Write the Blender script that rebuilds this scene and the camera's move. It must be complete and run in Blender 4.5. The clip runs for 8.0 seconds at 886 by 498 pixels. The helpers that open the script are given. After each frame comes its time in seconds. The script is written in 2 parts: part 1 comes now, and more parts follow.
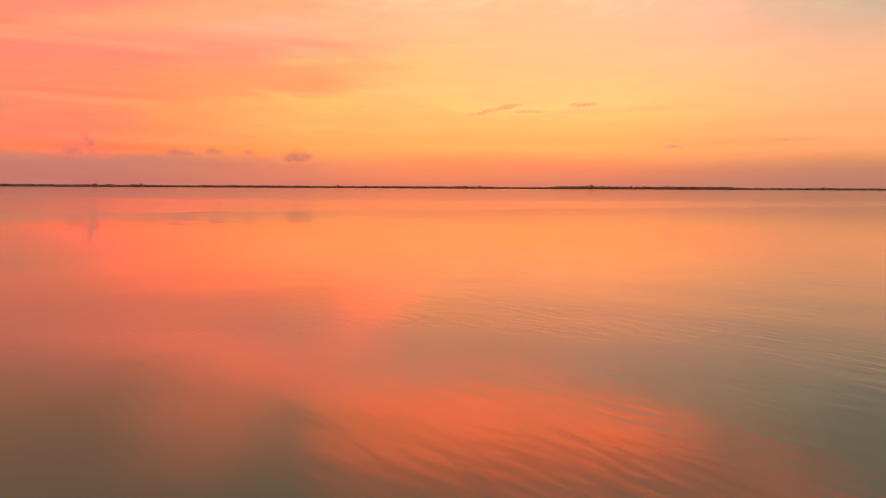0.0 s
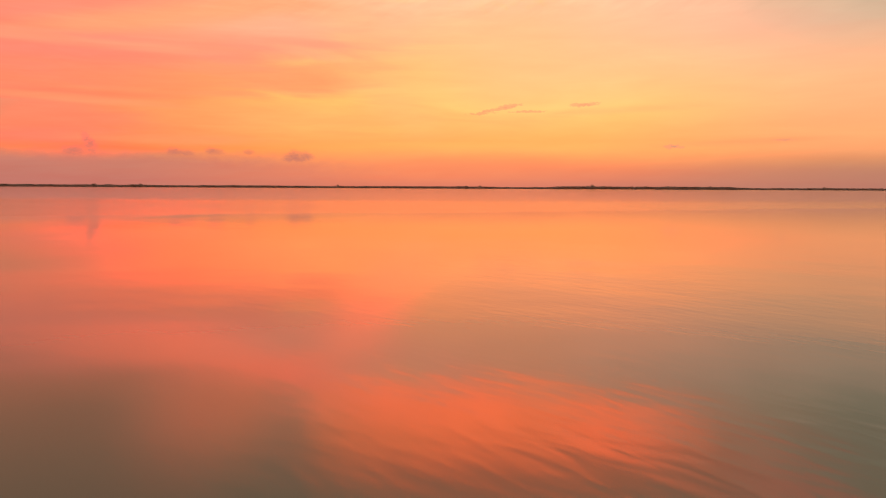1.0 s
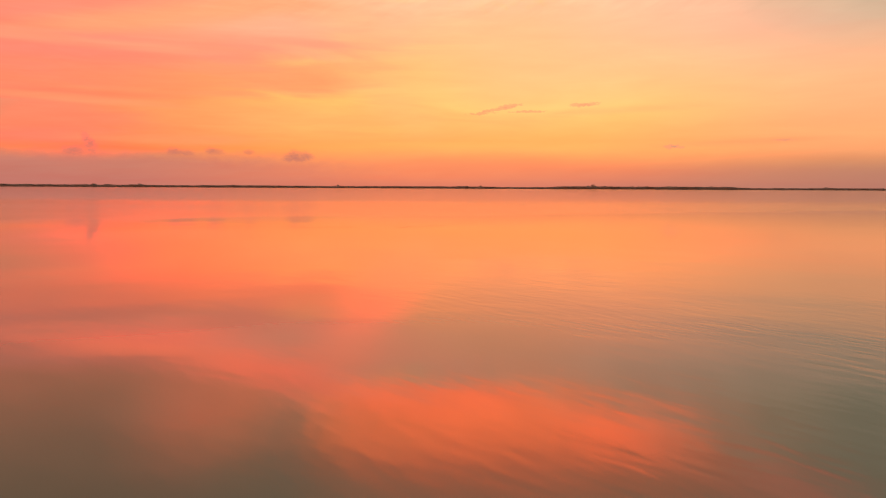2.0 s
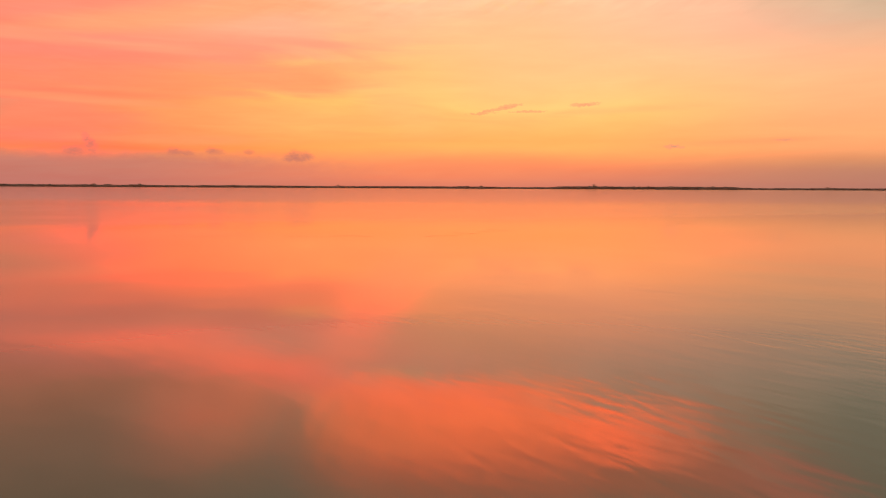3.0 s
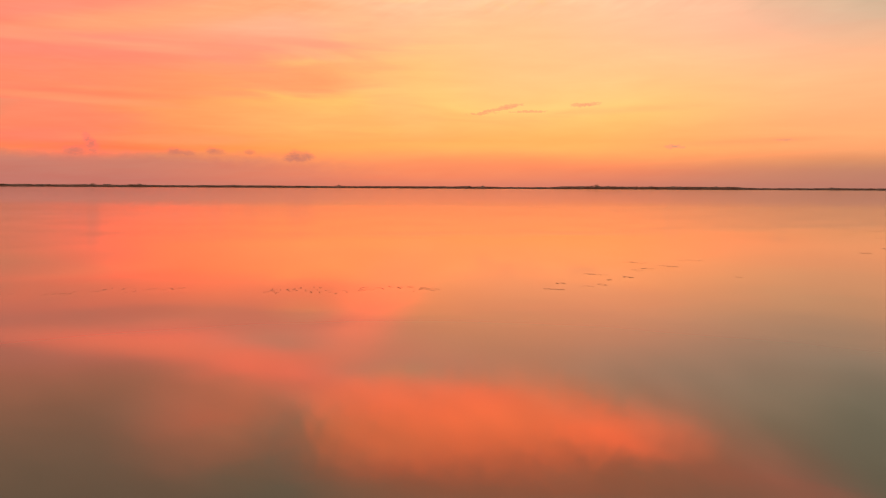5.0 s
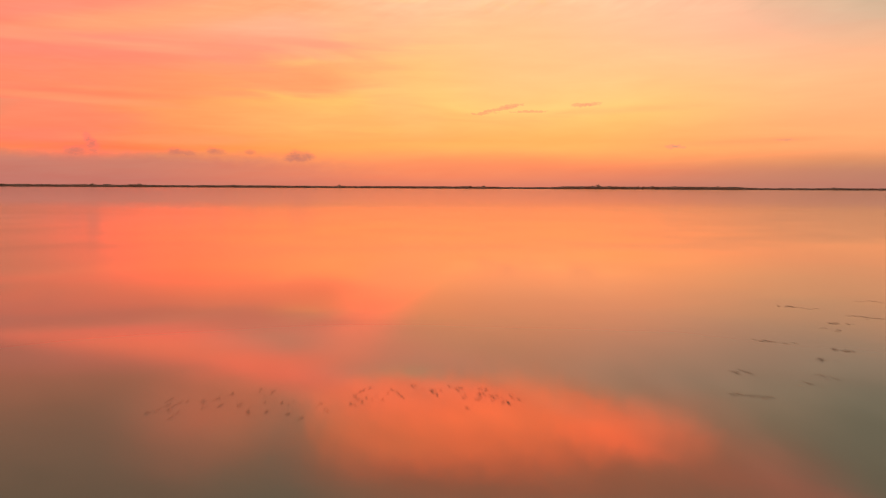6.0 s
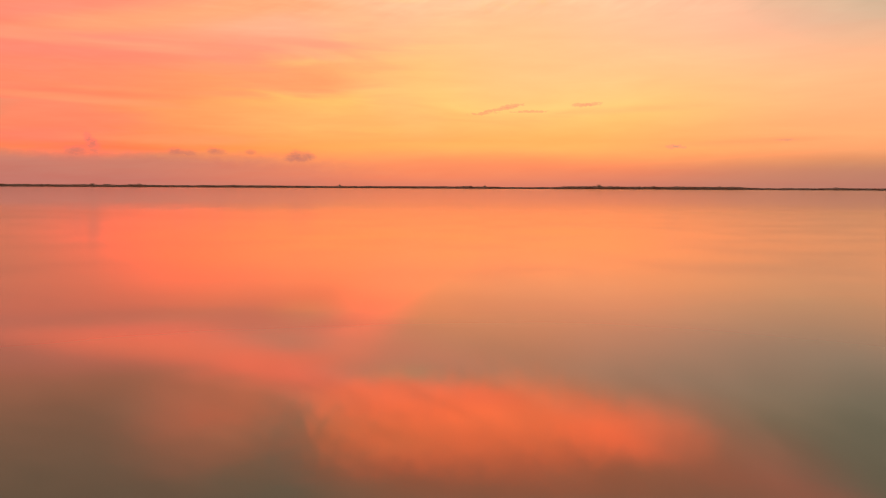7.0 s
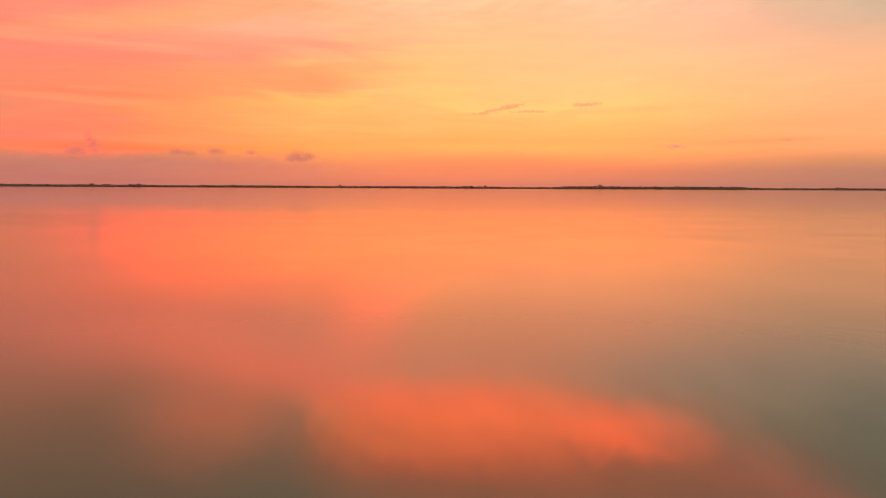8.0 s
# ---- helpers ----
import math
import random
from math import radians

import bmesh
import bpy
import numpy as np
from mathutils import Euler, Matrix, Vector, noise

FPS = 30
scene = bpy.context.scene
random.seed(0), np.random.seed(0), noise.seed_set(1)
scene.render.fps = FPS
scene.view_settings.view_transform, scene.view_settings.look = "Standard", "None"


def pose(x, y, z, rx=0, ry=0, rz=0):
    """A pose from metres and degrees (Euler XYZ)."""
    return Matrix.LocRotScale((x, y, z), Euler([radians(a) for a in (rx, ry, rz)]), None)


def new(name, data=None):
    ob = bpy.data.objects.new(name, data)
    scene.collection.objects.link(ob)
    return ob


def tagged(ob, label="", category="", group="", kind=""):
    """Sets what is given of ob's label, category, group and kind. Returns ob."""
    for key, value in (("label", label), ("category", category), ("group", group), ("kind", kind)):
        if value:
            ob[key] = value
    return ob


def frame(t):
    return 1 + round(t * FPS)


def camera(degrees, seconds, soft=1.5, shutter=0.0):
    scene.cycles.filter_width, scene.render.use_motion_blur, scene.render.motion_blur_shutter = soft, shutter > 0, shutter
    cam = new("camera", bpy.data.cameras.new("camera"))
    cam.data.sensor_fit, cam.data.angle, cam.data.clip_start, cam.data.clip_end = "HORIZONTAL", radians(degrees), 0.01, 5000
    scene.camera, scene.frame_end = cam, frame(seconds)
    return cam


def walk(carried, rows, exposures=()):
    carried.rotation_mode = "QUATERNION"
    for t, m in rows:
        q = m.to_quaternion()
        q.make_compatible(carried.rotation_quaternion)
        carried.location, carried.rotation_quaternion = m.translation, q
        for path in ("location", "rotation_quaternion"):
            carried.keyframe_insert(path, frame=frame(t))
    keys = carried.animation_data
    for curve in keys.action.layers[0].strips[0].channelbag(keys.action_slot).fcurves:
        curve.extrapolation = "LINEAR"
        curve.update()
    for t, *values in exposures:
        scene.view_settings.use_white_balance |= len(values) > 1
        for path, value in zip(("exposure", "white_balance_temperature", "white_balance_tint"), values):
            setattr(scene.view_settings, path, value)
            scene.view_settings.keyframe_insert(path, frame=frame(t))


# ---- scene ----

# the drone: 2.5 m over the water, flying ahead and drifting to its left
LENS = 66.0
EYE_HEIGHT = 2.5
PATH = [  # seconds, metres ahead, metres of drift to the left, degrees of turn to the left
    (0.0, 0.0, 0.0, 0.0), (0.5, 3.45, 0.83, 0.0), (1.0, 6.95, 1.68, 0.0), (1.5, 10.55, 2.54, 0.0),
    (2.0, 14.25, 3.40, 0.0), (2.5, 18.1, 4.25, 0.01), (3.0, 22.05, 5.1, 0.02), (3.5, 26.05, 5.95, 0.03),
    (4.0, 30.5, 6.88, 0.04), (4.5, 35.45, 7.9, 0.05), (5.0, 40.35, 8.72, 0.07), (5.5, 44.95, 9.3, 0.09),
    (6.0, 49.1, 9.72, 0.11), (6.5, 53.2, 10.1, 0.13), (7.0, 57.4, 10.48, 0.15), (7.5, 61.7, 10.86, 0.17),
    (8.0, 66.0, 11.25, 0.18)]
cam = camera(LENS, 8.0, 1.2, 0.5)
walk(cam, [(t, pose(-drift, ahead, EYE_HEIGHT, 0, 0, turn) @ pose(0, 0, 0, 90 - 5.12, 0, 0) @ pose(0, 0, 0, 0, 0, 0.27))
           for t, ahead, drift, turn in PATH])


# ---- the sky: dusk, the sun just gone, light on the clouds ----
world = bpy.data.worlds.new("dusk_sky")
scene.world = world
world.use_nodes = True
sky_tree = world.node_tree
sky_tree.nodes.clear()


class Graph:
    """Short calls for building a node tree."""

    def __init__(self, tree):
        self.tree = tree

    def node(self, kind):
        return self.tree.nodes.new(kind)

    def put(self, socket, value):
        if isinstance(value, bpy.types.NodeSocket):
            self.tree.links.new(value, socket)
        elif value is not None:
            socket.default_value = value

    def math(self, op, a, b=None, c=None, clamp=False):
        n = self.node("ShaderNodeMath")
        n.operation, n.use_clamp = op, clamp
        for socket, value in zip(n.inputs, (a, b, c)):
            self.put(socket, value)
        return n.outputs[0]

    def mix(self, fac, a, b, blend="MIX"):
        n = self.node("ShaderNodeMix")
        n.data_type, n.blend_type, n.clamp_factor = "RGBA", blend, True
        self.put(n.inputs[0], fac)
        self.put(n.inputs[6], a if isinstance(a, bpy.types.NodeSocket) else (*a, 1))
        self.put(n.inputs[7], b if isinstance(b, bpy.types.NodeSocket) else (*b, 1))
        return n.outputs[2]

    def step(self, value, low, high, out_low=0.0, out_high=1.0):
        n = self.node("ShaderNodeMapRange")
        n.interpolation_type, n.clamp = "SMOOTHSTEP", True
        for socket, v in zip(n.inputs, (value, low, high, out_low, out_high)):
            self.put(socket, v)
        return n.outputs[0]

    def ramp(self, fac, stops):
        n = self.node("ShaderNodeValToRGB")
        n.color_ramp.interpolation = "EASE" if len(stops) < 3 else "LINEAR"
        for i, (place, colour) in enumerate(stops):
            e = n.color_ramp.elements[i] if i < 2 else n.color_ramp.elements.new(place)
            e.position, e.color = place, (*colour, 1)
        self.put(n.inputs[0], fac)
        return n.outputs[0]

    def noise(self, vector, scale, detail=4.0, rough=0.5, warp=0.0, out=0):
        n = self.node("ShaderNodeTexNoise")
        self.put(n.inputs["Vector"], vector)
        n.inputs["Scale"].default_value, n.inputs["Detail"].default_value = scale, detail
        n.inputs["Roughness"].default_value, n.inputs["Distortion"].default_value = rough, warp
        return n.outputs[out]

    def vector(self, x, y, z=0.0):
        n = self.node("ShaderNodeCombineXYZ")
        for socket, v in zip(n.inputs, (x, y, z)):
            self.put(socket, v)
        return n.outputs[0]


g = Graph(sky_tree)
split = g.node("ShaderNodeSeparateXYZ")
sky_tree.links.new(g.node("ShaderNodeTexCoord").outputs["Generated"], split.inputs[0])
bearing = g.math("MULTIPLY", g.math("ARCTAN2", split.outputs[0], split.outputs[1]), 57.2958)
height = g.math("MAXIMUM", g.math("MULTIPLY", g.math("ARCSINE", split.outputs[2]), 57.2958), 0.0)


def column(*stops):
    """The clear sky's colour from the horizon up, at heights in degrees."""
    return g.ramp(g.math("DIVIDE", height, 90.0), [(v / 90.0, colour) for v, colour in stops])


sky_left = column((0.2, (0.580, 0.181, 0.131)), (1.8, (0.687, 0.290, 0.154)), (3, (0.913, 0.228, 0.056)),
                  (6, (0.809, 0.282, 0.147)), (10, (1.119, 0.233, 0.162)), (15, (1.213, 0.265, 0.120)),
                  (20, (0.907, 0.342, 0.197)), (27, (0.399, 0.285, 0.204)), (60, (0.300, 0.320, 0.380)))
sky_mid = column((0.2, (0.667, 0.198, 0.138)), (1.2, (1.051, 0.260, 0.120)), (2.2, (1.606, 0.536, 0.136)),
                 (3.9, (2.229, 0.451, 0.115)), (6.2, (2.257, 0.663, 0.172)), (10.6, (1.860, 0.627, 0.280)),
                 (15, (1.227, 0.621, 0.396)), (20, (1.333, 0.629, 0.217)), (27, (0.582, 0.353, 0.215)),
                 (60, (0.300, 0.330, 0.400)))
sky_right = column((0.2, (0.517, 0.239, 0.149)), (2, (0.823, 0.338, 0.131)), (4, (1.285, 0.435, 0.164)),
                   (8, (1.165, 0.510, 0.229)), (12, (0.786, 0.488, 0.298)), (15, (0.707, 0.484, 0.301)),
                   (20, (0.417, 0.329, 0.196)), (27, (0.291, 0.271, 0.212)), (60, (0.280, 0.320, 0.380)))
colour = g.mix(g.step(bearing, -29, 1), sky_left, sky_mid)
colour = g.mix(g.step(bearing, 8, 32), colour, sky_right)

BROAD, STREAKS, BILLOWS, PUFFS = (
    g.math("SUBTRACT", g.noise(g.vector(g.math("MULTIPLY", bearing, 0.10), g.math("MULTIPLY", height, 0.25)), 1.0, 3.0), 0.5),
    g.math("SUBTRACT", g.noise(g.vector(g.math("ADD", g.math("MULTIPLY", bearing, 0.09), g.math("MULTIPLY", height, 0.12)),
                                        g.math("MULTIPLY", height, 0.65), 3.0), 1.0, 5.0, 0.55, 0.6), 0.5),
    g.math("SUBTRACT", g.noise(g.vector(bearing, g.math("MULTIPLY", height, 1.6), 7.0), 1.1, 4.0, 0.6), 0.5),
    g.math("SUBTRACT", g.noise(g.vector(bearing, g.math("MULTIPLY", height, 1.8), 11.0), 3.2, 4.0, 0.6), 0.5))


def cloud(u0, v0, wide, tall, slope, soft, ragged, swirl, tone, cover):
    """Lays one cloud into the sky: bearing, height, half width and half height in degrees, slope, softness of its edge,
    raggedness and by which noise, its light, and how much of the sky behind it hides."""
    global colour
    du, dv = g.math("SUBTRACT", bearing, u0), g.math("SUBTRACT", height, v0)
    if abs(slope) > 1.5:
        c, s = math.cos(radians(slope)), math.sin(radians(slope))
        du, dv = (g.math("MULTIPLY_ADD", du, c, g.math("MULTIPLY", dv, s)),
                  g.math("MULTIPLY_ADD", dv, c, g.math("MULTIPLY", du, -s)))
    along, across = g.math("DIVIDE", du, wide), g.math("DIVIDE", dv, tall)
    out = g.math("SQRT", g.math("MULTIPLY_ADD", along, along, g.math("MULTIPLY", across, across)))
    out = g.math("MULTIPLY_ADD", swirl, ragged * 3.0, out)
    colour = g.mix(g.step(out, 1 + soft, 1 - soft, 0.0, cover), colour, tone)


cloud(-21.92, 5.70, 7.87, 1.91, 11.0, 0.90, 0.30, BROAD, (3.190, 0.188, 0.087), 0.86)  # lit coral cloud
cloud(-8.09, 8.56, 12.46, 3.36, 5.3, 0.90, 0.30, BROAD, (2.370, 0.567, 0.138), 0.76)  # lit orange cloud
cloud(0.70, 1.83, 22.45, 0.93, 0.0, 0.90, 0.15, BROAD, (0.890, 0.257, 0.100), 0.67)  # low orange glow
cloud(-24.78, 12.33, 7.69, 1.71, 3.6, 0.70, 0.70, STREAKS, (2.050, 0.306, 0.181), 0.94)  # high pink cloud
cloud(-30.45, 12.46, 6.13, 0.75, 7.8, 0.90, 0.40, STREAKS, (0.850, 0.293, 0.219), 0.42)  # dusky cloud
cloud(-22.17, 8.73, 11.33, 1.81, 0.0, 0.45, 0.60, STREAKS, (1.760, 0.280, 0.128), 0.65)  # wedge of pink cloud
cloud(-14.04, 9.09, 8.07, 1.80, -5.3, 0.50, 0.70, STREAKS, (1.950, 0.361, 0.154), 0.66)  # tip of the wedge
cloud(-29.70, 9.81, 5.96, 0.47, 4.9, 0.90, 0.50, STREAKS, (0.850, 0.274, 0.185), 0.78)  # dusky streak
cloud(-27.26, 10.77, 7.25, 0.29, 2.0, 0.95, 0.50, STREAKS, (1.700, 0.325, 0.221), 0.60)  # pale streak
cloud(-19.56, 10.35, 4.45, 0.43, -10.9, 0.95, 0.50, STREAKS, (1.700, 0.354, 0.192), 0.60)  # pale streak
cloud(-10.61, 12.77, 8.98, 1.95, -2.7, 0.80, 0.50, STREAKS, (1.150, 0.457, 0.304), 0.70)  # pale veil
cloud(-10.39, 11.43, 2.72, 0.26, 0.0, 0.90, 0.60, STREAKS, (2.580, 0.373, 0.195), 0.35)  # pink streak
cloud(-7.83, 9.74, 3.22, 0.40, 0.0, 0.80, 0.60, STREAKS, (2.200, 0.440, 0.165), 0.60)  # pink streak
cloud(-10.58, 7.67, 3.64, 0.34, 2.0, 0.80, 0.60, STREAKS, (2.200, 0.440, 0.165), 0.60)  # pink streak
cloud(-29.26, 6.62, 6.78, 0.27, 1.9, 0.90, 0.50, STREAKS, (1.900, 0.216, 0.118), 0.90)  # golden streak
cloud(-12.56, 5.64, 14.56, 1.44, 0.0, 0.90, 0.50, STREAKS, (2.730, 0.416, 0.142), 0.56)  # golden gap
cloud(-31.30, 5.03, 6.47, 1.67, -2.7, 0.50, 0.60, STREAKS, (0.920, 0.250, 0.146), 0.67)  # lower pink cloud
cloud(-32.09, 3.40, 5.67, 0.53, 1.9, 0.90, 0.40, STREAKS, (0.950, 0.218, 0.166), 0.45)  # deep pink streak
cloud(-21.28, 3.63, 5.87, 0.38, 1.5, 0.90, 0.50, STREAKS, (3.250, 0.354, 0.143), 0.63)  # pink streak
cloud(-26.13, 0.44, 19.56, 2.10, 0.0, 0.35, 0.12, BILLOWS, (0.560, 0.193, 0.152), 0.83)  # mauve haze bank
cloud(-1.31, 1.11, 17.09, 1.43, 0.0, 0.90, 0.20, BROAD, (0.940, 0.255, 0.120), 0.66)  # mauve haze
cloud(-27.49, 3.65, 0.25, 0.36, 2.2, 0.55, 0.50, PUFFS, (0.620, 0.200, 0.145), 0.55)  # cumulus tower
cloud(-27.28, 3.32, 0.34, 0.36, 2.0, 0.55, 0.50, PUFFS, (0.580, 0.195, 0.140), 0.55)  # cumulus tower
cloud(-27.07, 2.96, 0.39, 0.45, 1.8, 0.55, 0.50, PUFFS, (0.570, 0.190, 0.140), 0.55)  # cumulus tower
cloud(-27.97, 2.73, 0.55, 0.32, 1.7, 0.70, 0.45, PUFFS, (0.580, 0.190, 0.140), 0.55)  # cumulus shoulder
cloud(-28.56, 2.63, 0.51, 0.28, 1.7, 0.70, 0.45, PUFFS, (0.580, 0.190, 0.140), 0.55)  # cumulus shoulder
cloud(-21.50, 2.73, 0.41, 0.26, 1.4, 0.70, 0.50, PUFFS, (0.600, 0.195, 0.135), 0.55)  # low cumulus
cloud(-21.06, 2.66, 0.49, 0.22, 1.3, 0.70, 0.50, PUFFS, (0.600, 0.195, 0.135), 0.52)  # low cumulus
cloud(-20.36, 2.63, 0.41, 0.17, 1.3, 0.70, 0.50, PUFFS, (0.600, 0.195, 0.135), 0.49)  # low cumulus
cloud(-18.72, 2.84, 0.38, 0.22, 1.2, 0.70, 0.50, PUFFS, (0.600, 0.195, 0.135), 0.55)  # low cumulus
cloud(-18.22, 2.76, 0.47, 0.22, 1.2, 0.70, 0.50, PUFFS, (0.600, 0.195, 0.135), 0.52)  # low cumulus
cloud(-15.81, 2.76, 0.35, 0.18, 1.1, 0.70, 0.50, PUFFS, (0.600, 0.195, 0.135), 0.49)  # low cumulus
cloud(-12.63, 2.41, 0.40, 0.32, 0.8, 0.70, 0.50, PUFFS, (0.570, 0.195, 0.140), 0.49)  # single cumulus
cloud(-12.27, 2.60, 0.36, 0.36, 0.8, 0.70, 0.50, PUFFS, (0.570, 0.195, 0.140), 0.49)  # single cumulus
cloud(-11.82, 2.42, 0.50, 0.32, 0.8, 0.70, 0.50, PUFFS, (0.570, 0.195, 0.140), 0.49)  # single cumulus
cloud(-11.37, 2.61, 0.36, 0.27, 0.8, 0.70, 0.50, PUFFS, (0.570, 0.195, 0.140), 0.47)  # single cumulus
cloud(-11.01, 2.48, 0.32, 0.18, 0.8, 0.70, 0.50, PUFFS, (0.570, 0.195, 0.140), 0.42)  # single cumulus
cloud(-12.01, 2.24, 0.90, 0.14, 0.7, 0.70, 0.50, PUFFS, (0.570, 0.195, 0.140), 0.42)  # single cumulus
cloud(34.13, 0.60, 16.37, 1.39, 0.0, 0.90, 0.20, BROAD, (0.450, 0.191, 0.135), 0.70)  # grey haze bank
cloud(18.40, 0.63, 14.45, 0.67, 0.0, 0.90, 0.20, BROAD, (0.730, 0.259, 0.136), 0.30)  # grey haze
cloud(9.22, 0.18, 24.31, 0.43, 0.0, 0.90, 0.10, BROAD, (0.550, 0.175, 0.134), 0.23)  # haze
cloud(5.35, 6.72, 0.92, 0.12, 5.5, 0.45, 1.00, PUFFS, (0.500, 0.200, 0.130), 0.50)  # small wisp
cloud(4.52, 6.45, 1.21, 0.11, 7.6, 0.45, 1.00, PUFFS, (0.550, 0.210, 0.130), 0.50)  # small wisp
cloud(3.13, 6.13, 0.93, 0.12, 5.8, 0.45, 1.00, PUFFS, (0.600, 0.220, 0.130), 0.50)  # small wisp
cloud(6.93, 6.25, 1.20, 0.10, 1.5, 0.45, 1.00, PUFFS, (0.550, 0.210, 0.130), 0.50)  # small wisp
cloud(11.12, 6.74, 0.72, 0.14, 1.9, 0.45, 1.00, PUFFS, (0.620, 0.230, 0.140), 0.50)  # small wisp
cloud(11.97, 6.76, 0.62, 0.14, 3.8, 0.45, 1.00, PUFFS, (0.750, 0.260, 0.150), 0.50)  # small wisp
cloud(18.22, 3.33, 0.47, 0.16, -0.8, 0.45, 1.00, PUFFS, (0.500, 0.300, 0.190), 0.50)  # small wisp
cloud(18.77, 3.32, 0.42, 0.12, -0.8, 0.45, 1.00, PUFFS, (0.500, 0.300, 0.190), 0.50)  # small wisp
cloud(26.26, 3.68, 0.60, 0.08, -1.5, 0.45, 1.00, PUFFS, (0.500, 0.300, 0.190), 0.50)  # small wisp
cloud(23.78, 3.62, 5.64, 0.20, 1.8, 0.90, 0.40, STREAKS, (0.950, 0.312, 0.127), 0.30)  # faint streak
cloud(14.67, 6.28, 5.09, 0.25, 1.6, 0.90, 0.50, STREAKS, (1.110, 0.378, 0.155), 0.30)  # faint streak
cloud(5.98, 11.68, 9.18, 4.44, 3.5, 0.90, 0.30, BROAD, (1.610, 0.550, 0.237), 0.61)  # paler gap
cloud(-6.99, 10.77, 5.73, 2.08, -43.5, 0.90, 0.30, BROAD, (3.780, 0.514, 0.199), 0.57)  # lit orange cloud
cloud(-34.16, 22.60, 16.39, 6.00, 11.8, 1.00, 0.20, BROAD, (0.430, 0.200, 0.108), 0.95)  # dull cloud
cloud(-27.36, 13.44, 6.18, 1.57, 11.7, 0.90, 0.30, STREAKS, (0.840, 0.305, 0.167), 0.18)  # dull cloud
cloud(-20.80, 9.98, 13.36, 0.89, 4.9, 0.95, 0.50, STREAKS, (1.090, 0.275, 0.188), 0.42)  # dull cloud
cloud(-12.71, 11.72, 4.37, 0.94, 7.4, 0.95, 0.60, STREAKS, (2.140, 0.364, 0.217), 0.62)  # dull cloud
cloud(-15.71, 14.03, 6.87, 1.36, 17.8, 0.90, 0.50, STREAKS, (3.590, 0.421, 0.230), 0.93)  # lit streak
cloud(-25.86, 11.21, 5.61, 0.70, 11.5, 0.90, 0.40, STREAKS, (2.990, 0.283, 0.170), 0.25)  # lit streak
cloud(25.01, 22.06, 13.20, 1.85, 13.8, 0.80, 0.20, STREAKS, (1.630, 0.297, 0.149), 0.62)  # lit streak
cloud(-6.70, 14.34, 6.52, 2.08, 3.4, 0.90, 0.40, STREAKS, (2.310, 0.499, 0.254), 0.59)  # lit cloud
cloud(-20.46, 16.65, 3.16, 3.58, 6.1, 1.00, 0.40, STREAKS, (2.130, 0.356, 0.154), 0.46)  # lit cloud
cloud(-15.84, 17.54, 3.29, 3.12, 4.3, 1.00, 0.40, STREAKS, (3.270, 0.490, 0.170), 0.46)  # lit cloud
cloud(-12.89, 23.09, 3.86, 3.32, 4.7, 1.00, 0.30, BROAD, (0.290, 0.264, 0.166), 0.63)  # grey gap
cloud(-3.37, 15.43, 2.76, 0.57, 0.0, 0.90, 0.40, STREAKS, (0.970, 0.812, 0.386), 0.56)  # grey gap
cloud(5.08, 22.02, 14.83, 3.63, 1.6, 0.80, 0.30, STREAKS, (2.000, 0.255, 0.073), 0.95)  # underlit cloud
cloud(33.60, 16.53, 3.29, 3.17, 6.9, 0.90, 0.20, BROAD, (0.359, 0.354, 0.233), 0.73)  # pale blue gap
cloud(-5.48, 17.35, 5.99, 1.55, -2.4, 0.75, 0.45, BILLOWS, (4.030, 0.508, 0.155), 0.81)  # brightest cloud
cloud(1.86, 18.56, 6.47, 1.70, 0.0, 0.75, 0.45, BILLOWS, (4.300, 0.503, 0.150), 0.86)  # brightest cloud
cloud(7.85, 18.57, 6.37, 2.46, 6.5, 0.75, 0.45, BILLOWS, (4.520, 0.620, 0.135), 0.70)  # brightest cloud
cloud(14.30, 19.57, 4.95, 1.56, 7.0, 0.75, 0.45, BILLOWS, (5.240, 0.587, 0.127), 0.81)  # brightest cloud
cloud(19.47, 19.86, 3.03, 1.02, 6.3, 0.75, 0.45, BILLOWS, (2.340, 0.453, 0.172), 0.62)  # brightest cloud
cloud(0.06, 20.52, 9.88, 2.23, 1.6, 0.75, 0.45, BILLOWS, (5.310, 0.676, 0.118), 0.59)  # brightest cloud
cloud(4.19, 17.23, 3.26, 0.61, 6.0, 0.75, 0.45, BILLOWS, (4.170, 0.511, 0.164), 0.66)  # brightest cloud
cloud(-1.12, 16.80, 2.85, 0.49, -3.7, 0.75, 0.45, BILLOWS, (4.240, 0.576, 0.205), 0.55)  # brightest cloud
cloud(10.74, 18.00, 2.96, 0.42, 9.5, 0.75, 0.45, BILLOWS, (3.130, 0.640, 0.242), 0.60)  # brightest cloud
cloud(-17.42, 10.43, 8.49, 1.32, 0.0, 0.70, 0.50, STREAKS, (0.600, 0.300, 0.200), 0.22)  # dusky lens of cloud
cloud(-21.84, 12.56, 9.16, 0.76, 9.0, 0.80, 0.40, STREAKS, (2.500, 0.422, 0.189), 0.72)  # coral streak
cloud(-29.03, 15.28, 10.36, 2.04, 3.5, 0.90, 0.40, STREAKS, (0.600, 0.280, 0.160), 0.28)  # dusky wedge
cloud(-13.38, 20.95, 1.96, 3.39, 0.0, 0.90, 0.30, BROAD, (0.360, 0.356, 0.246), 0.31)  # grey gap
cloud(-21.06, 18.92, 4.06, 2.96, 0.0, 0.90, 0.30, STREAKS, (2.860, 0.473, 0.187), 0.18)  # lit column
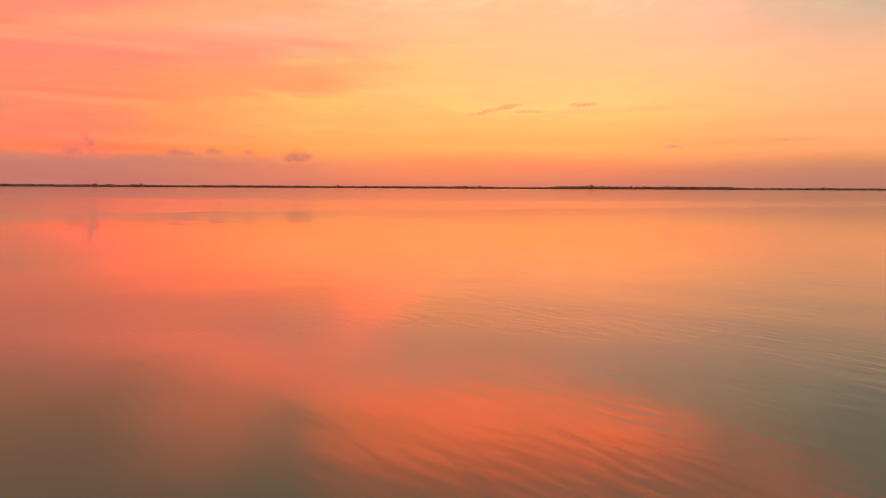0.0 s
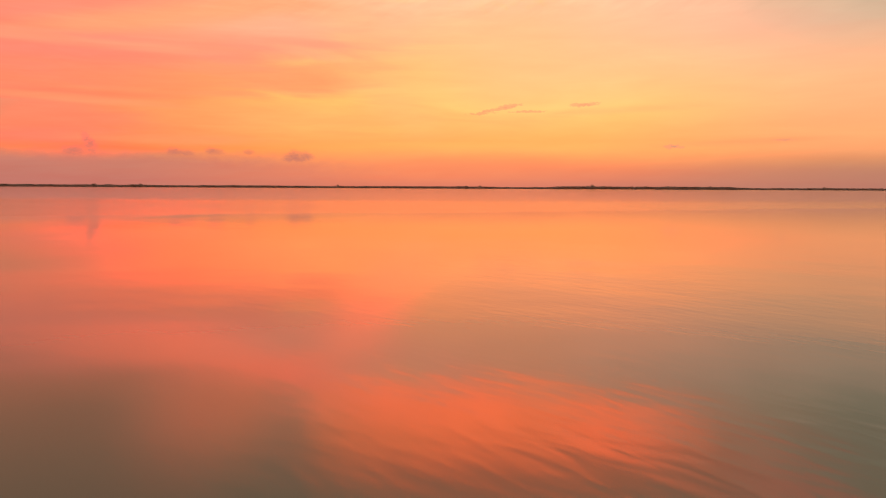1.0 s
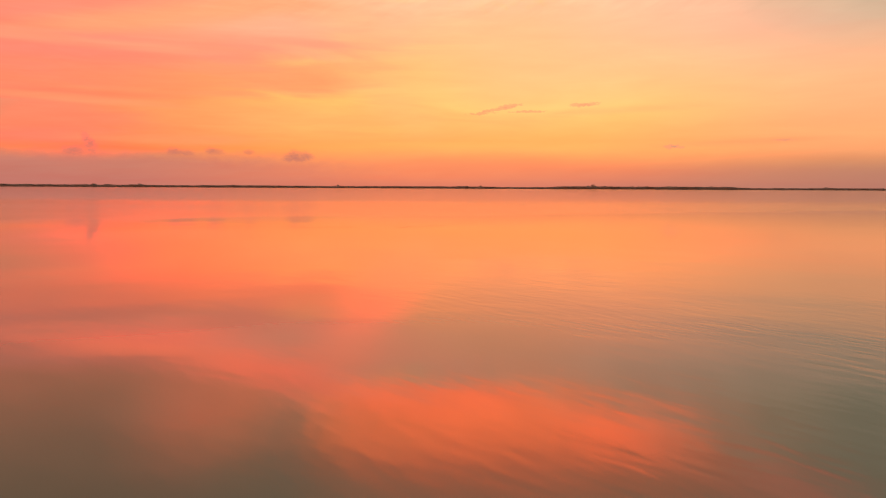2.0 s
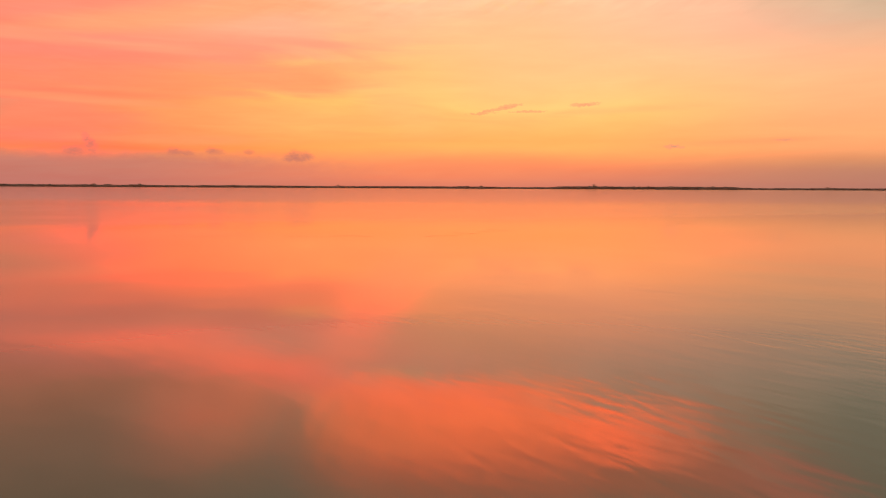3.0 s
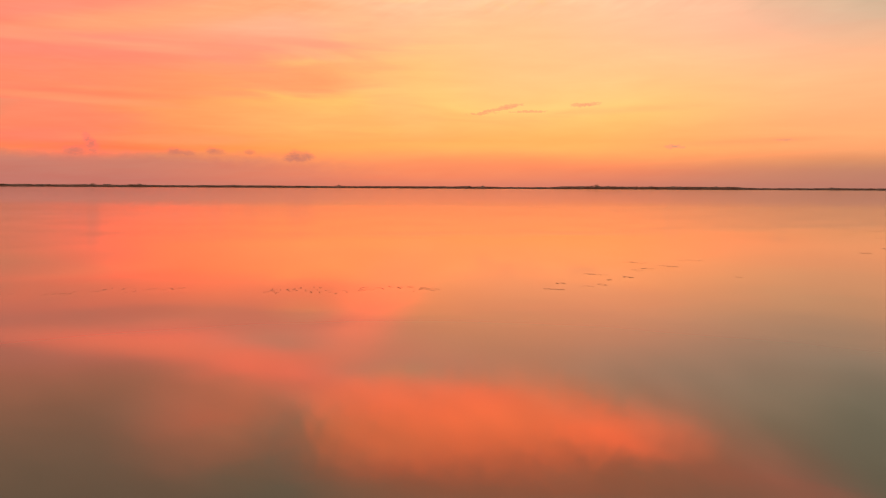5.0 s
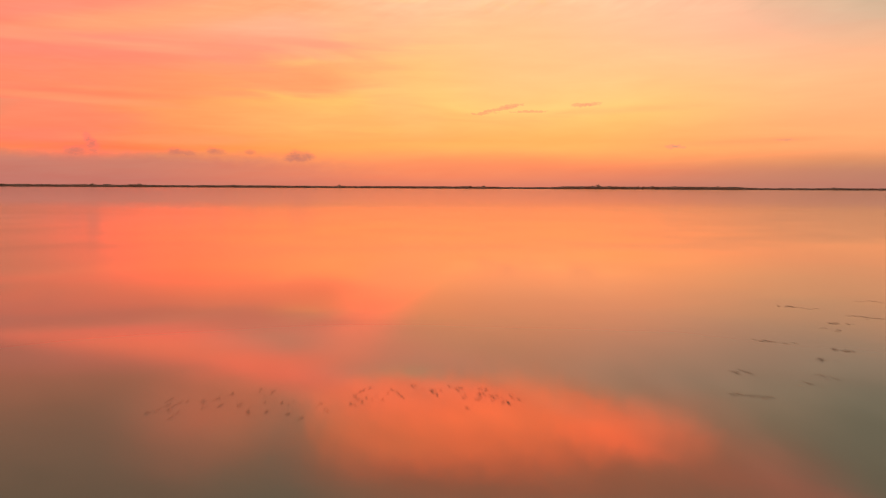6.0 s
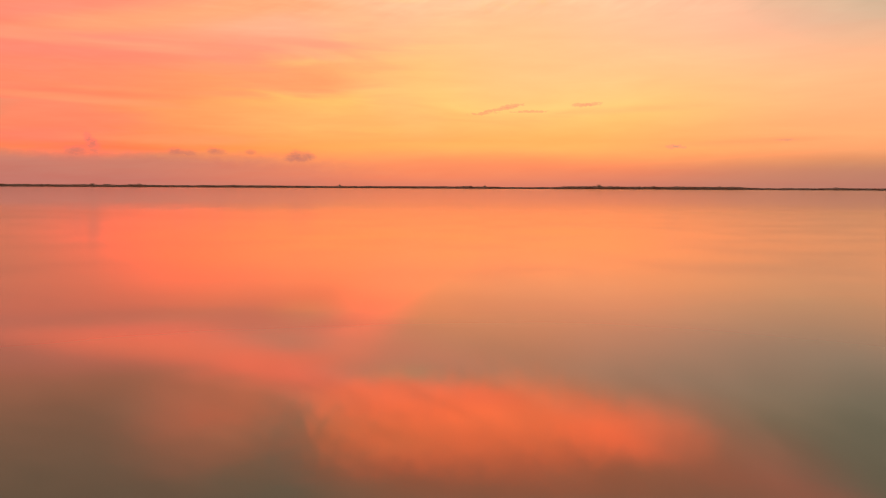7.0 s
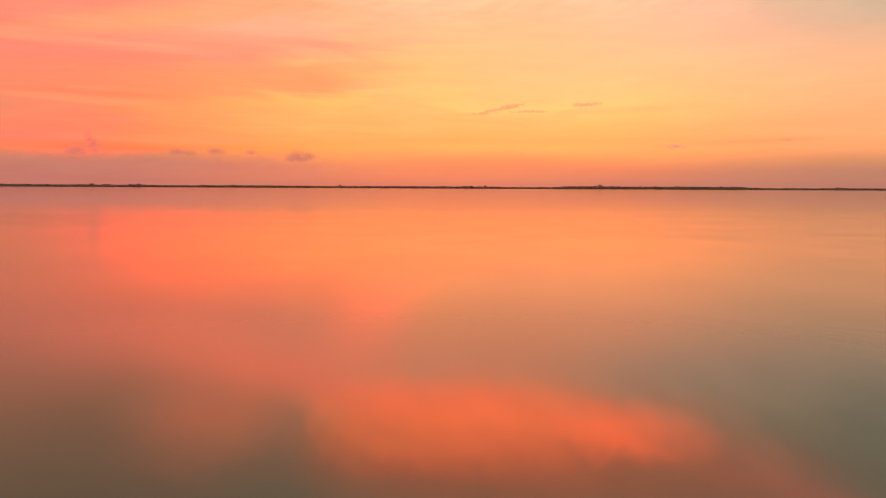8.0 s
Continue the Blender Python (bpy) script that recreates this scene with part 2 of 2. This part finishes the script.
cloud(27.70, 20.68, 7.48, 1.76, 23.7, 0.90, 0.30, STREAKS, (3.090, 0.405, 0.246), 0.20)  # trailing lit streak
cloud(18.33, 18.33, 3.36, 1.22, 10.1, 0.80, 0.45, BILLOWS, (5.020, 0.706, 0.225), 0.29)  # end of the brightest cloud
cloud(-26.08, 10.34, 6.82, 0.28, 0.0, 0.80, 0.35, STREAKS, (1.500, 0.420, 0.225), 0.60)  # pale edge of cloud
cloud(-27.71, 9.80, 5.13, 0.57, 0.0, 0.80, 0.40, STREAKS, (1.000, 0.258, 0.165), 0.50)  # dusky band
cloud(-13.44, 12.46, 5.96, 0.76, 2.3, 0.80, 0.50, STREAKS, (1.500, 0.480, 0.280), 0.50)  # pale veil
cloud(-11.61, 11.51, 4.75, 0.28, -2.0, 0.70, 0.50, STREAKS, (1.500, 0.375, 0.215), 0.50)  # pink thread
cloud(-10.93, 10.67, 2.35, 0.38, -8.7, 0.70, 0.50, STREAKS, (1.600, 0.455, 0.225), 0.50)  # pale tuft
cloud(-27.65, 6.36, 5.36, 0.24, -1.8, 0.80, 0.35, STREAKS, (1.700, 0.370, 0.165), 0.55)  # golden edge of cloud
cloud(-11.21, 7.74, 3.08, 0.19, -1.6, 0.60, 0.50, STREAKS, (1.800, 0.360, 0.145), 0.50)  # pink thread
cloud(-17.35, 7.29, 3.80, 0.19, 1.6, 0.60, 0.50, STREAKS, (1.800, 0.355, 0.150), 0.40)  # pink thread
cloud(-10.52, 9.04, 3.80, 0.66, 5.0, 0.70, 0.50, STREAKS, (2.000, 0.390, 0.150), 0.35)  # tip of the wedge

# a thin rosy veil over the clear half
rosy = g.math("MULTIPLY", g.step(bearing, -10.0, 10.0), g.step(height, 17.0, 12.0))
colour = g.mix(rosy, colour, g.mix(1.0, colour, (0.985, 0.982, 1.05), "MULTIPLY"))
# fine streaks all over, and a trace of the clear air's own glow
fine = g.noise(g.vector(g.math("ADD", g.math("MULTIPLY", bearing, 0.22), g.math("MULTIPLY", height, 0.3)),
                        g.math("SUBTRACT", g.math("MULTIPLY", height, 2.4), g.math("MULTIPLY", bearing, 0.10)), 5.0), 1.0, 4.0, 0.6, 0.5)
veil = g.math("MULTIPLY", g.math("SUBTRACT", fine, 0.5), g.step(bearing, 8.0, -25.0, 0.06, 0.20))
grain = g.math("ADD", g.math("MULTIPLY_ADD", STREAKS, 0.20, 1.0), veil)
colour = g.mix(1.0, colour, g.vector(1.0, grain, grain), "MULTIPLY")
# the high clouds are feathered and combed by the wind
run = g.math("MULTIPLY_ADD", bearing, 0.94, g.math("MULTIPLY", height, 0.34))
rise = g.math("MULTIPLY_ADD", height, 0.94, g.math("MULTIPLY", bearing, -0.34))
comb = g.noise(g.vector(g.math("MULTIPLY", run, 0.16), g.math("MULTIPLY", rise, 0.8), 23.0), 1.0, 6.0, 0.6, 0.5)
feather = g.math("MULTIPLY_ADD", g.math("SUBTRACT", comb, 0.5), g.step(height, 12.0, 16.5, 0.06, 0.8), 1.0)
colour = g.mix(1.0, colour, g.vector(feather, g.math("MULTIPLY_ADD", feather, 0.8, 0.2), g.math("MULTIPLY_ADD", feather, 0.8, 0.2)), "MULTIPLY")
air = g.node("ShaderNodeTexSky")
air.sky_type, air.sun_disc = "NISHITA", False
air.sun_elevation, air.sun_rotation = radians(1.0), radians(8.0)
colour = g.mix(0.001, colour, air.outputs[0], "ADD")
back = g.node("ShaderNodeBackground")
g.put(back.inputs["Color"], colour)
back.inputs["Strength"].default_value = 1.0
sky_tree.links.new(back.outputs[0], g.node("ShaderNodeOutputWorld").inputs[0])


# ---- materials ----
def material(name, rough=0.6):
    m = bpy.data.materials.new(name)
    m.use_nodes = True
    b = m.node_tree.nodes["Principled BSDF"]
    b.inputs["Roughness"].default_value = rough
    return m, Graph(m.node_tree), b


def place(graph):
    return graph.node("ShaderNodeNewGeometry").outputs["Position"]


def water_material():
    m, w, b = material("lagoon_water", 0.06)
    spot = place(w)
    silt = w.noise(spot, 0.05, 4.0, 0.55)
    w.put(b.inputs["Base Color"], w.ramp(silt, [(0.3, (.165, .18, .12)), (0.7, (.19, .21, .15))]))
    b.inputs["IOR"].default_value = 1.45
    xyz = w.node("ShaderNodeSeparateXYZ")
    w.put(xyz.inputs[0], spot)
    x, y = xyz.outputs[0], xyz.outputs[1]
    # glassy water near the start of the flight; past a slanting edge a light air ruffles it, in lanes
    wander = w.math("MULTIPLY", w.math("SUBTRACT", w.noise(spot, 0.12, 3.0, 0.6), 0.5), 9.0)
    edge = w.math("ADD", w.math("MULTIPLY_ADD", x, -0.4, y), wander)
    windy = w.math("MULTIPLY", w.step(edge, 75.0, 81.0), w.step(y, 175.0, 115.0, 0.12, 1.0))
    lanes = w.noise(w.vector(w.math("MULTIPLY", x, 0.006), w.math("MULTIPLY", y, 0.03)), 1.0, 4.0, 0.6)
    dull = w.step(lanes, 0.35, 0.65, 0.05, 0.10)
    glass = w.step(w.noise(spot, 0.2, 3.0), 0.35, 0.7, 0.045, 0.075)
    breath = w.math("MULTIPLY", w.step(y, 30.0, 9.0, 0.0, 0.055), w.step(x, 6.0, -6.0, 0.5, 1.0))
    w.put(b.inputs["Roughness"], w.math("ADD", w.math("MULTIPLY_ADD", windy, dull, glass), breath))
    # short wind ripples in patches, their crests running aslant, over a slack longer swell
    patches = w.noise(w.vector(w.math("MULTIPLY", x, 0.10), w.math("MULTIPLY", y, 0.12)), 1.0, 2.0)
    gust = w.math("MULTIPLY", w.step(patches, 0.36, 0.62, 0.3, 1.0), w.step(x, -9.0, 1.0, 0.4, 1.0))
    calm = w.math("ADD", w.step(y, 27.0, 54.0, 1.0, 0.07), w.math("MULTIPLY", windy, 0.45))

    def crests(turn, across_scale, along_scale, shift, warp):
        c, s = math.cos(radians(turn)), math.sin(radians(turn))
        across = w.math("MULTIPLY_ADD", x, c, w.math("MULTIPLY", y, s))
        along = w.math("MULTIPLY_ADD", x, s, w.math("MULTIPLY", y, -c))
        return w.noise(w.vector(w.math("MULTIPLY", across, across_scale), w.math("MULTIPLY", along, along_scale), shift),
                       1.0, 1.5, 0.4, warp)

    ripple = w.math("ADD", w.math("MULTIPLY", crests(34, 4.5, 1.2, 0.0, 0.5), 0.0044),
                    w.math("MULTIPLY", crests(54, 6.0, 1.3, 4.0, 0.3), 0.0028))
    swell = w.math("MULTIPLY", crests(44, 1.9, 0.6, 9.0, 0.4), 0.0050)
    relief = w.math("MULTIPLY", w.math("MULTIPLY", w.math("ADD", ripple, swell), gust), calm)
    bump = w.node("ShaderNodeBump")
    w.put(bump.inputs["Height"], relief)
    bump.inputs["Distance"].default_value = 1.0
    w.put(b.inputs["Normal"], bump.outputs[0])
    return m


def plain_material(name, dark, light, scale, rough=0.85):
    m, w, b = material(name, rough)
    w.put(b.inputs["Base Color"], w.ramp(w.noise(place(w), scale, 5.0, 0.6), [(0.3, dark), (0.7, light)]))
    return m


WATER = water_material()
# leaf colours lightened and reddened: the haze of distance is put into them
HAZED_FOLIAGE = plain_material("hazed_mangrove_leaves", (.19, .12, .08), (.30, .19, .125), 0.15)
BARK = plain_material("grey_bark", (.10, .07, .05), (.20, .15, .11), 0.8)
MUD = plain_material("shore_mud", (.14, .10, .07), (.26, .2, .15), 0.05)
WEED = plain_material("floating_weed", (.26, .125, .05), (.44, .21, .085), 9.0, 0.4)


def mesh_object(name, verts, faces, mat, parent=None, smooth=True):
    me = bpy.data.meshes.new(name)
    me.from_pydata([tuple(v) for v in verts], [], [tuple(f) for f in faces])
    me.update()
    if smooth:
        me.polygons.foreach_set("use_smooth", np.ones(len(me.polygons), bool))
    me.materials.append(mat)
    ob = new(name, me)
    if parent:
        ob.parent = parent
    return ob


# ---- the lagoon: one sheet of water out to the horizon ----
def lines(low, high, pitch, far):
    """Grid lines, even between low and high and ever wider out to far."""
    inner = list(np.arange(low, high + 1e-6, pitch))
    step, right, left = pitch, [inner[-1]], [inner[0]]
    while right[-1] < far:
        step *= 1.35
        right.append(right[-1] + step)
        left.append(left[-1] - step)
    return np.array(left[:0:-1] + inner + right[1:])


def build_water():
    xs, ys = lines(-45, 35, 0.3, 4600), lines(0, 120, 0.3, 4600)
    gx, gy = np.meshgrid(xs, ys)
    near = np.clip((50 - np.abs(gx + 5)) / 12, 0, 1) * np.clip((70 - np.abs(gy - 60)) / 12, 0, 1)
    gz = np.zeros_like(gx)
    rng = np.random.RandomState(4)
    for k in range(9):
        turn, long = rng.uniform(-0.6, 0.9), rng.uniform(1.4, 4.5)
        gz += 0.0006 * long * np.sin(2 * np.pi / long * (gx * np.sin(turn) + gy * np.cos(turn)) + rng.uniform(0, 6.28))
    gz *= near * (1 - 0.75 * np.clip((gy - 25) / 40, 0, 1)) * 0.35
    verts = np.stack([gx.ravel(), gy.ravel(), gz.ravel()], 1)
    n, m = len(xs), len(ys)
    i = (np.arange(m - 1)[:, None] * n + np.arange(n - 1)[None]).ravel()
    ob = mesh_object("water", verts, np.stack([i, i + 1, i + n + 1, i + n], 1), WATER)
    tagged(ob, "still olive-brown lagoon water mirroring an orange dusk sky", "water", kind="structure")


build_water()


# ---- the far shore: a low bank with a belt of mangroves ----
SHORE = 2800.0


def bank():
    verts, faces = [], []
    xs = np.arange(-4000, 4001, 40.0)
    for k, x in enumerate(xs):
        y = SHORE + 25 * noise.noise((x * 0.003, 0, 0)) + 10 * noise.noise((x * 0.02, 3, 0))
        for dy, z in ((-14, -0.6), (-6, 0.25), (10, 0.8), (60, 1.2), (400, 1.2), (420, -0.6)):
            verts.append((x, y + dy, z + 0.25 * noise.noise((x * 0.05, dy, 5))))
        if k:
            for j in range(5):
                a = (k - 1) * 6 + j
                faces.append((a, a + 6, a + 7, a + 1))
    tagged(mesh_object("ground", verts, faces, MUD), "low dark mud bank along the far shore", "shore", kind="structure")


bank()

# belt's height in metres against bearing from the start, across the shore
PROFILE_X = [-2300, -1820, -1590, -1430, -1330, -1260, -1120, -960, -840, -660, -430, -260, 0, 90, 270, 410, 480, 540,
             680, 760, 920, 1170, 1240, 1480, 1560, 1700, 2300]
PROFILE_H = [11.5, 11.5, 10.0, 11.0, 9.5, 11.0, 8.5, 9.5, 10.5, 9.0, 8.0, 9.0, 9.0, 10.0, 7.5, 8.0, 11.0, 12.5,
             12.0, 11.5, 12.5, 12.5, 8.0, 8.0, 10.0, 8.5, 9.0]

ball = bmesh.new()
bmesh.ops.create_icosphere(ball, subdivisions=1, radius=1.0)
BALL_V = np.array([v.co[:] for v in ball.verts])
BALL_F = np.array([[v.index for v in f.verts] for f in ball.faces])
ball.free()


def clumps(places, rng):
    """Ragged leaf clumps, one for each (x, y, z, radius, flatness)."""
    vs, fs = [], []
    for k, (x, y, z, r, flat) in enumerate(places):
        p = BALL_V * (r * rng.uniform(0.65, 1.3, (len(BALL_V), 1)))
        p[:, 2] *= flat
        vs.append(p + (x, y, z))
        fs.append(BALL_F + k * len(BALL_V))
    return np.concatenate(vs), np.concatenate(fs)


def belt():
    rng = np.random.RandomState(11)
    spots = []
    for x in np.arange(-2300, 2301, 1.9):
        top = 1.08 * np.interp(x, PROFILE_X, PROFILE_H)
        top *= 0.86 + 0.14 * noise.noise((x * 0.02, 0, 9)) + 0.18 * noise.noise((x * 0.09, 0, 2))
        y = SHORE + 25 * noise.noise((x * 0.003, 0, 0)) + rng.uniform(2, 40)
        r = rng.uniform(1.2, 2.4)
        for z in np.arange(1.5, top - 0.5 * r, 2.6):
            spots.append((x + rng.uniform(-2, 2), y + rng.uniform(-4, 4), z, rng.uniform(1.6, 3.0), 0.8))
        spots.append((x, y, max(top - r * 0.7, 1.5), r, 0.75))
    v, f = clumps(spots, rng)
    # the close inner growth behind the outer clumps
    core, sides = [], []
    for k, x in enumerate(np.arange(-2300, 2301, 3.0)):
        top = 1.08 * np.interp(x, PROFILE_X, PROFILE_H)
        top *= 0.80 + 0.14 * noise.noise((x * 0.02, 0, 9)) + 0.18 * noise.noise((x * 0.09, 0, 2)) + rng.uniform(-0.05, 0.05)
        y = SHORE + 25 * noise.noise((x * 0.003, 0, 0))
        for dy, z in ((4, 0.2), (3, 0.35 * top), (7, 0.75 * top), (14, top), (30, 0.95 * top), (38, 0.2)):
            core.append((x + rng.uniform(-0.8, 0.8), y + dy + rng.uniform(-1.5, 1.5), z + rng.uniform(-0.3, 0.3)))
        if k:
            for j in range(5):
                c = len(v) + (k - 1) * 6 + j
                sides.append((c, c + 6, c + 7, c + 1))
    v, f = np.concatenate([v, core]), [*f, *sides]
    ob = mesh_object("mangrove_belt", v, f, HAZED_FOLIAGE, smooth=False)
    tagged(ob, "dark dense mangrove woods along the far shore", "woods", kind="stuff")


belt()


def shore_tree(x, high, wide, seed):
    """A taller tree over the belt: tapered trunk, limbs, a ragged crown."""
    rng = np.random.RandomState(seed)
    base = new("tree")
    base.location = (x, SHORE + 30, 0.9)
    tagged(base, "tall dark tree standing above the mangrove belt", "tree", "tall shore trees")
    vs, fs = [], []

    def limb(a, b, ra, rb):
        a, b = Vector(a), Vector(b)
        turn = (b - a).to_track_quat("Z", "Y")
        at = len(vs)
        for end, r in ((a, ra), (b, rb)):
            for k in range(7):
                an = 2 * math.pi * k / 7
                vs.append(end + turn @ Vector((r * math.cos(an), r * math.sin(an), 0)))
        for k in range(7):
            fs.append((at + k, at + (k + 1) % 7, at + 7 + (k + 1) % 7, at + 7 + k))

    limb((0, 0, -0.5), (0.2, 0, high * 0.55), 0.45, 0.28)
    spots = []
    for k in range(11):
        an, reach = k * 0.9 + rng.uniform(0, 0.5), wide * rng.uniform(0.12, 0.42)
        tip = (reach * math.cos(an), reach * math.sin(an), high * rng.uniform(0.42, 0.85))
        limb((0.2, 0, high * rng.uniform(0.35, 0.55)), tip, 0.2, 0.07)
        for j in range(9):
            spots.append((tip[0] + rng.normal(0, wide * 0.12), tip[1] + rng.normal(0, wide * 0.12),
                          min(tip[2] + rng.normal(0, high * 0.07), high * 0.93), rng.uniform(0.6, 1.3), 0.8))
    mesh_object("trunk", vs, fs, BARK, base)
    v, f = clumps(spots, rng)
    mesh_object("crown", v, f, HAZED_FOLIAGE, base, smooth=False)


for k, (x, high, wide) in enumerate([(612, 19.5, 18), (594, 16, 14), (660, 13.5, 12), (-437, 13, 9), (775, 13, 8), (150, 12, 10),
                                     (955, 14, 9), (1100, 14.5, 8), (1570, 12.5, 9), (-1440, 14.5, 18), (-1250, 14, 20)]):
    shore_tree(x, high, wide, 100 + k)


# ---- weed afloat: lines and loose rafts of dark scraps ----
def weed_raft(rafts, seed, label, spread=1.0, size=1.0, girth_most=0.005):
    """Rafts of floating strands, each raft (x, y, length), its strands lying along the ripples."""
    rng = np.random.RandomState(seed)
    vs, fs = [], []
    for cx, cy, long in rafts:
        lean = rng.uniform(-0.55, -0.25)
        for k in range(int(3 + 11 * long)):
            t = rng.uniform(-0.5, 0.5) + rng.normal(0, 0.05)
            off = rng.normal(0, 0.06 * spread) * (1.1 - abs(t))
            x = cx + t * long * math.cos(lean) - off * math.sin(lean)
            y = cy + t * long * math.sin(lean) + off * math.cos(lean) + 0.05 * math.sin(9 * t + seed)
            half, thick, turn = size * rng.uniform(0.015, 0.07), girth_most * rng.uniform(0.33, 1.0), lean + rng.normal(0, 0.35)
            crown, at = rng.uniform(0.002, 0.007), len(vs)
            for j in range(5):
                q = (j / 4 - 0.5) * 2
                px = x + q * half * math.cos(turn) - 0.25 * half * q * q * math.sin(turn)
                py = y + q * half * math.sin(turn) + 0.25 * half * q * q * math.cos(turn)
                girth = thick * (1 - 0.75 * q * q)
                nx, ny = -math.sin(turn) * girth, math.cos(turn) * girth
                vs += [(px - nx, py - ny, -0.006), (px, py, crown * (1 - 0.6 * q * q)), (px + nx, py + ny, -0.006)]
                if j:
                    a = at + 3 * (j - 1)
                    fs += [(a, a + 3, a + 4, a + 1), (a + 1, a + 4, a + 5, a + 2)]
    ob = mesh_object("floating_weed", vs, fs, WEED)
    tagged(ob, label, "floating weed", "weed lines on the water", kind="stuff")


def line_of_weed(x0, y0, x1, y1, count, bare, seed):
    """A wandering string of small clots from (x0, y0) to (x1, y1), barer towards its start."""
    rng = np.random.RandomState(seed)
    rafts = []
    for k in range(count):
        t = k / (count - 1)
        if rng.uniform() < bare * (1 - 0.6 * t):
            continue
        x = x0 + (x1 - x0) * t + rng.normal(0, 0.06)
        rafts.append((x, y0 + (y1 - y0) * t + 0.16 * math.sin(11 * t) + rng.normal(0, 0.21), rng.uniform(0.02, 0.09)))
    return rafts


weed_raft(line_of_weed(-13.1, 56.5, -8.9, 57.3, 105, 0.45, 21), 1, "long broken line of dark weed scraps on calm water", 0.6, 0.40,
          0.005)
weed_raft(line_of_weed(-19.8, 55.6, -15.0, 57.2, 60, 0.75, 22), 5, "faint thin line of tiny weed scraps afloat", 0.5, 0.5)
weed_raft([(-4.4, 60.2, 0.3), (-4.1, 60.1, 0.26), (-5.6, 58.3, 0.4), (-5.0, 57.7, 0.4), (-4.6, 58.05, 0.35),
           (-6.0, 57.2, 0.45), (-4.1, 58.95, 0.3), (-3.5, 59.6, 0.4), (-0.35, 59.6, 0.2)], 2,
          "scattered small rafts of brown weed afloat")
weed_raft([(-2.2, 63.5, 0.9), (-2.8, 61.2, 0.4), (-2.3, 61.7, 0.4), (-1.4, 62.4, 0.65), (-0.05, 64.2, 0.8)], 3,
          "loose group of thin brown weed rafts afloat", 1.3)
weed_raft([(15.4, 81.1, 0.9), (17.7, 81.9, 0.9), (13.6, 77.6, 1.2), (14.3, 75.5, 1.3), (12.2, 71.4, 1.0), (10.4, 69.2, 0.8),
           (8.0, 67.3, 0.5)], 4, "far streaks of brown weed afloat on open water", 2.0)
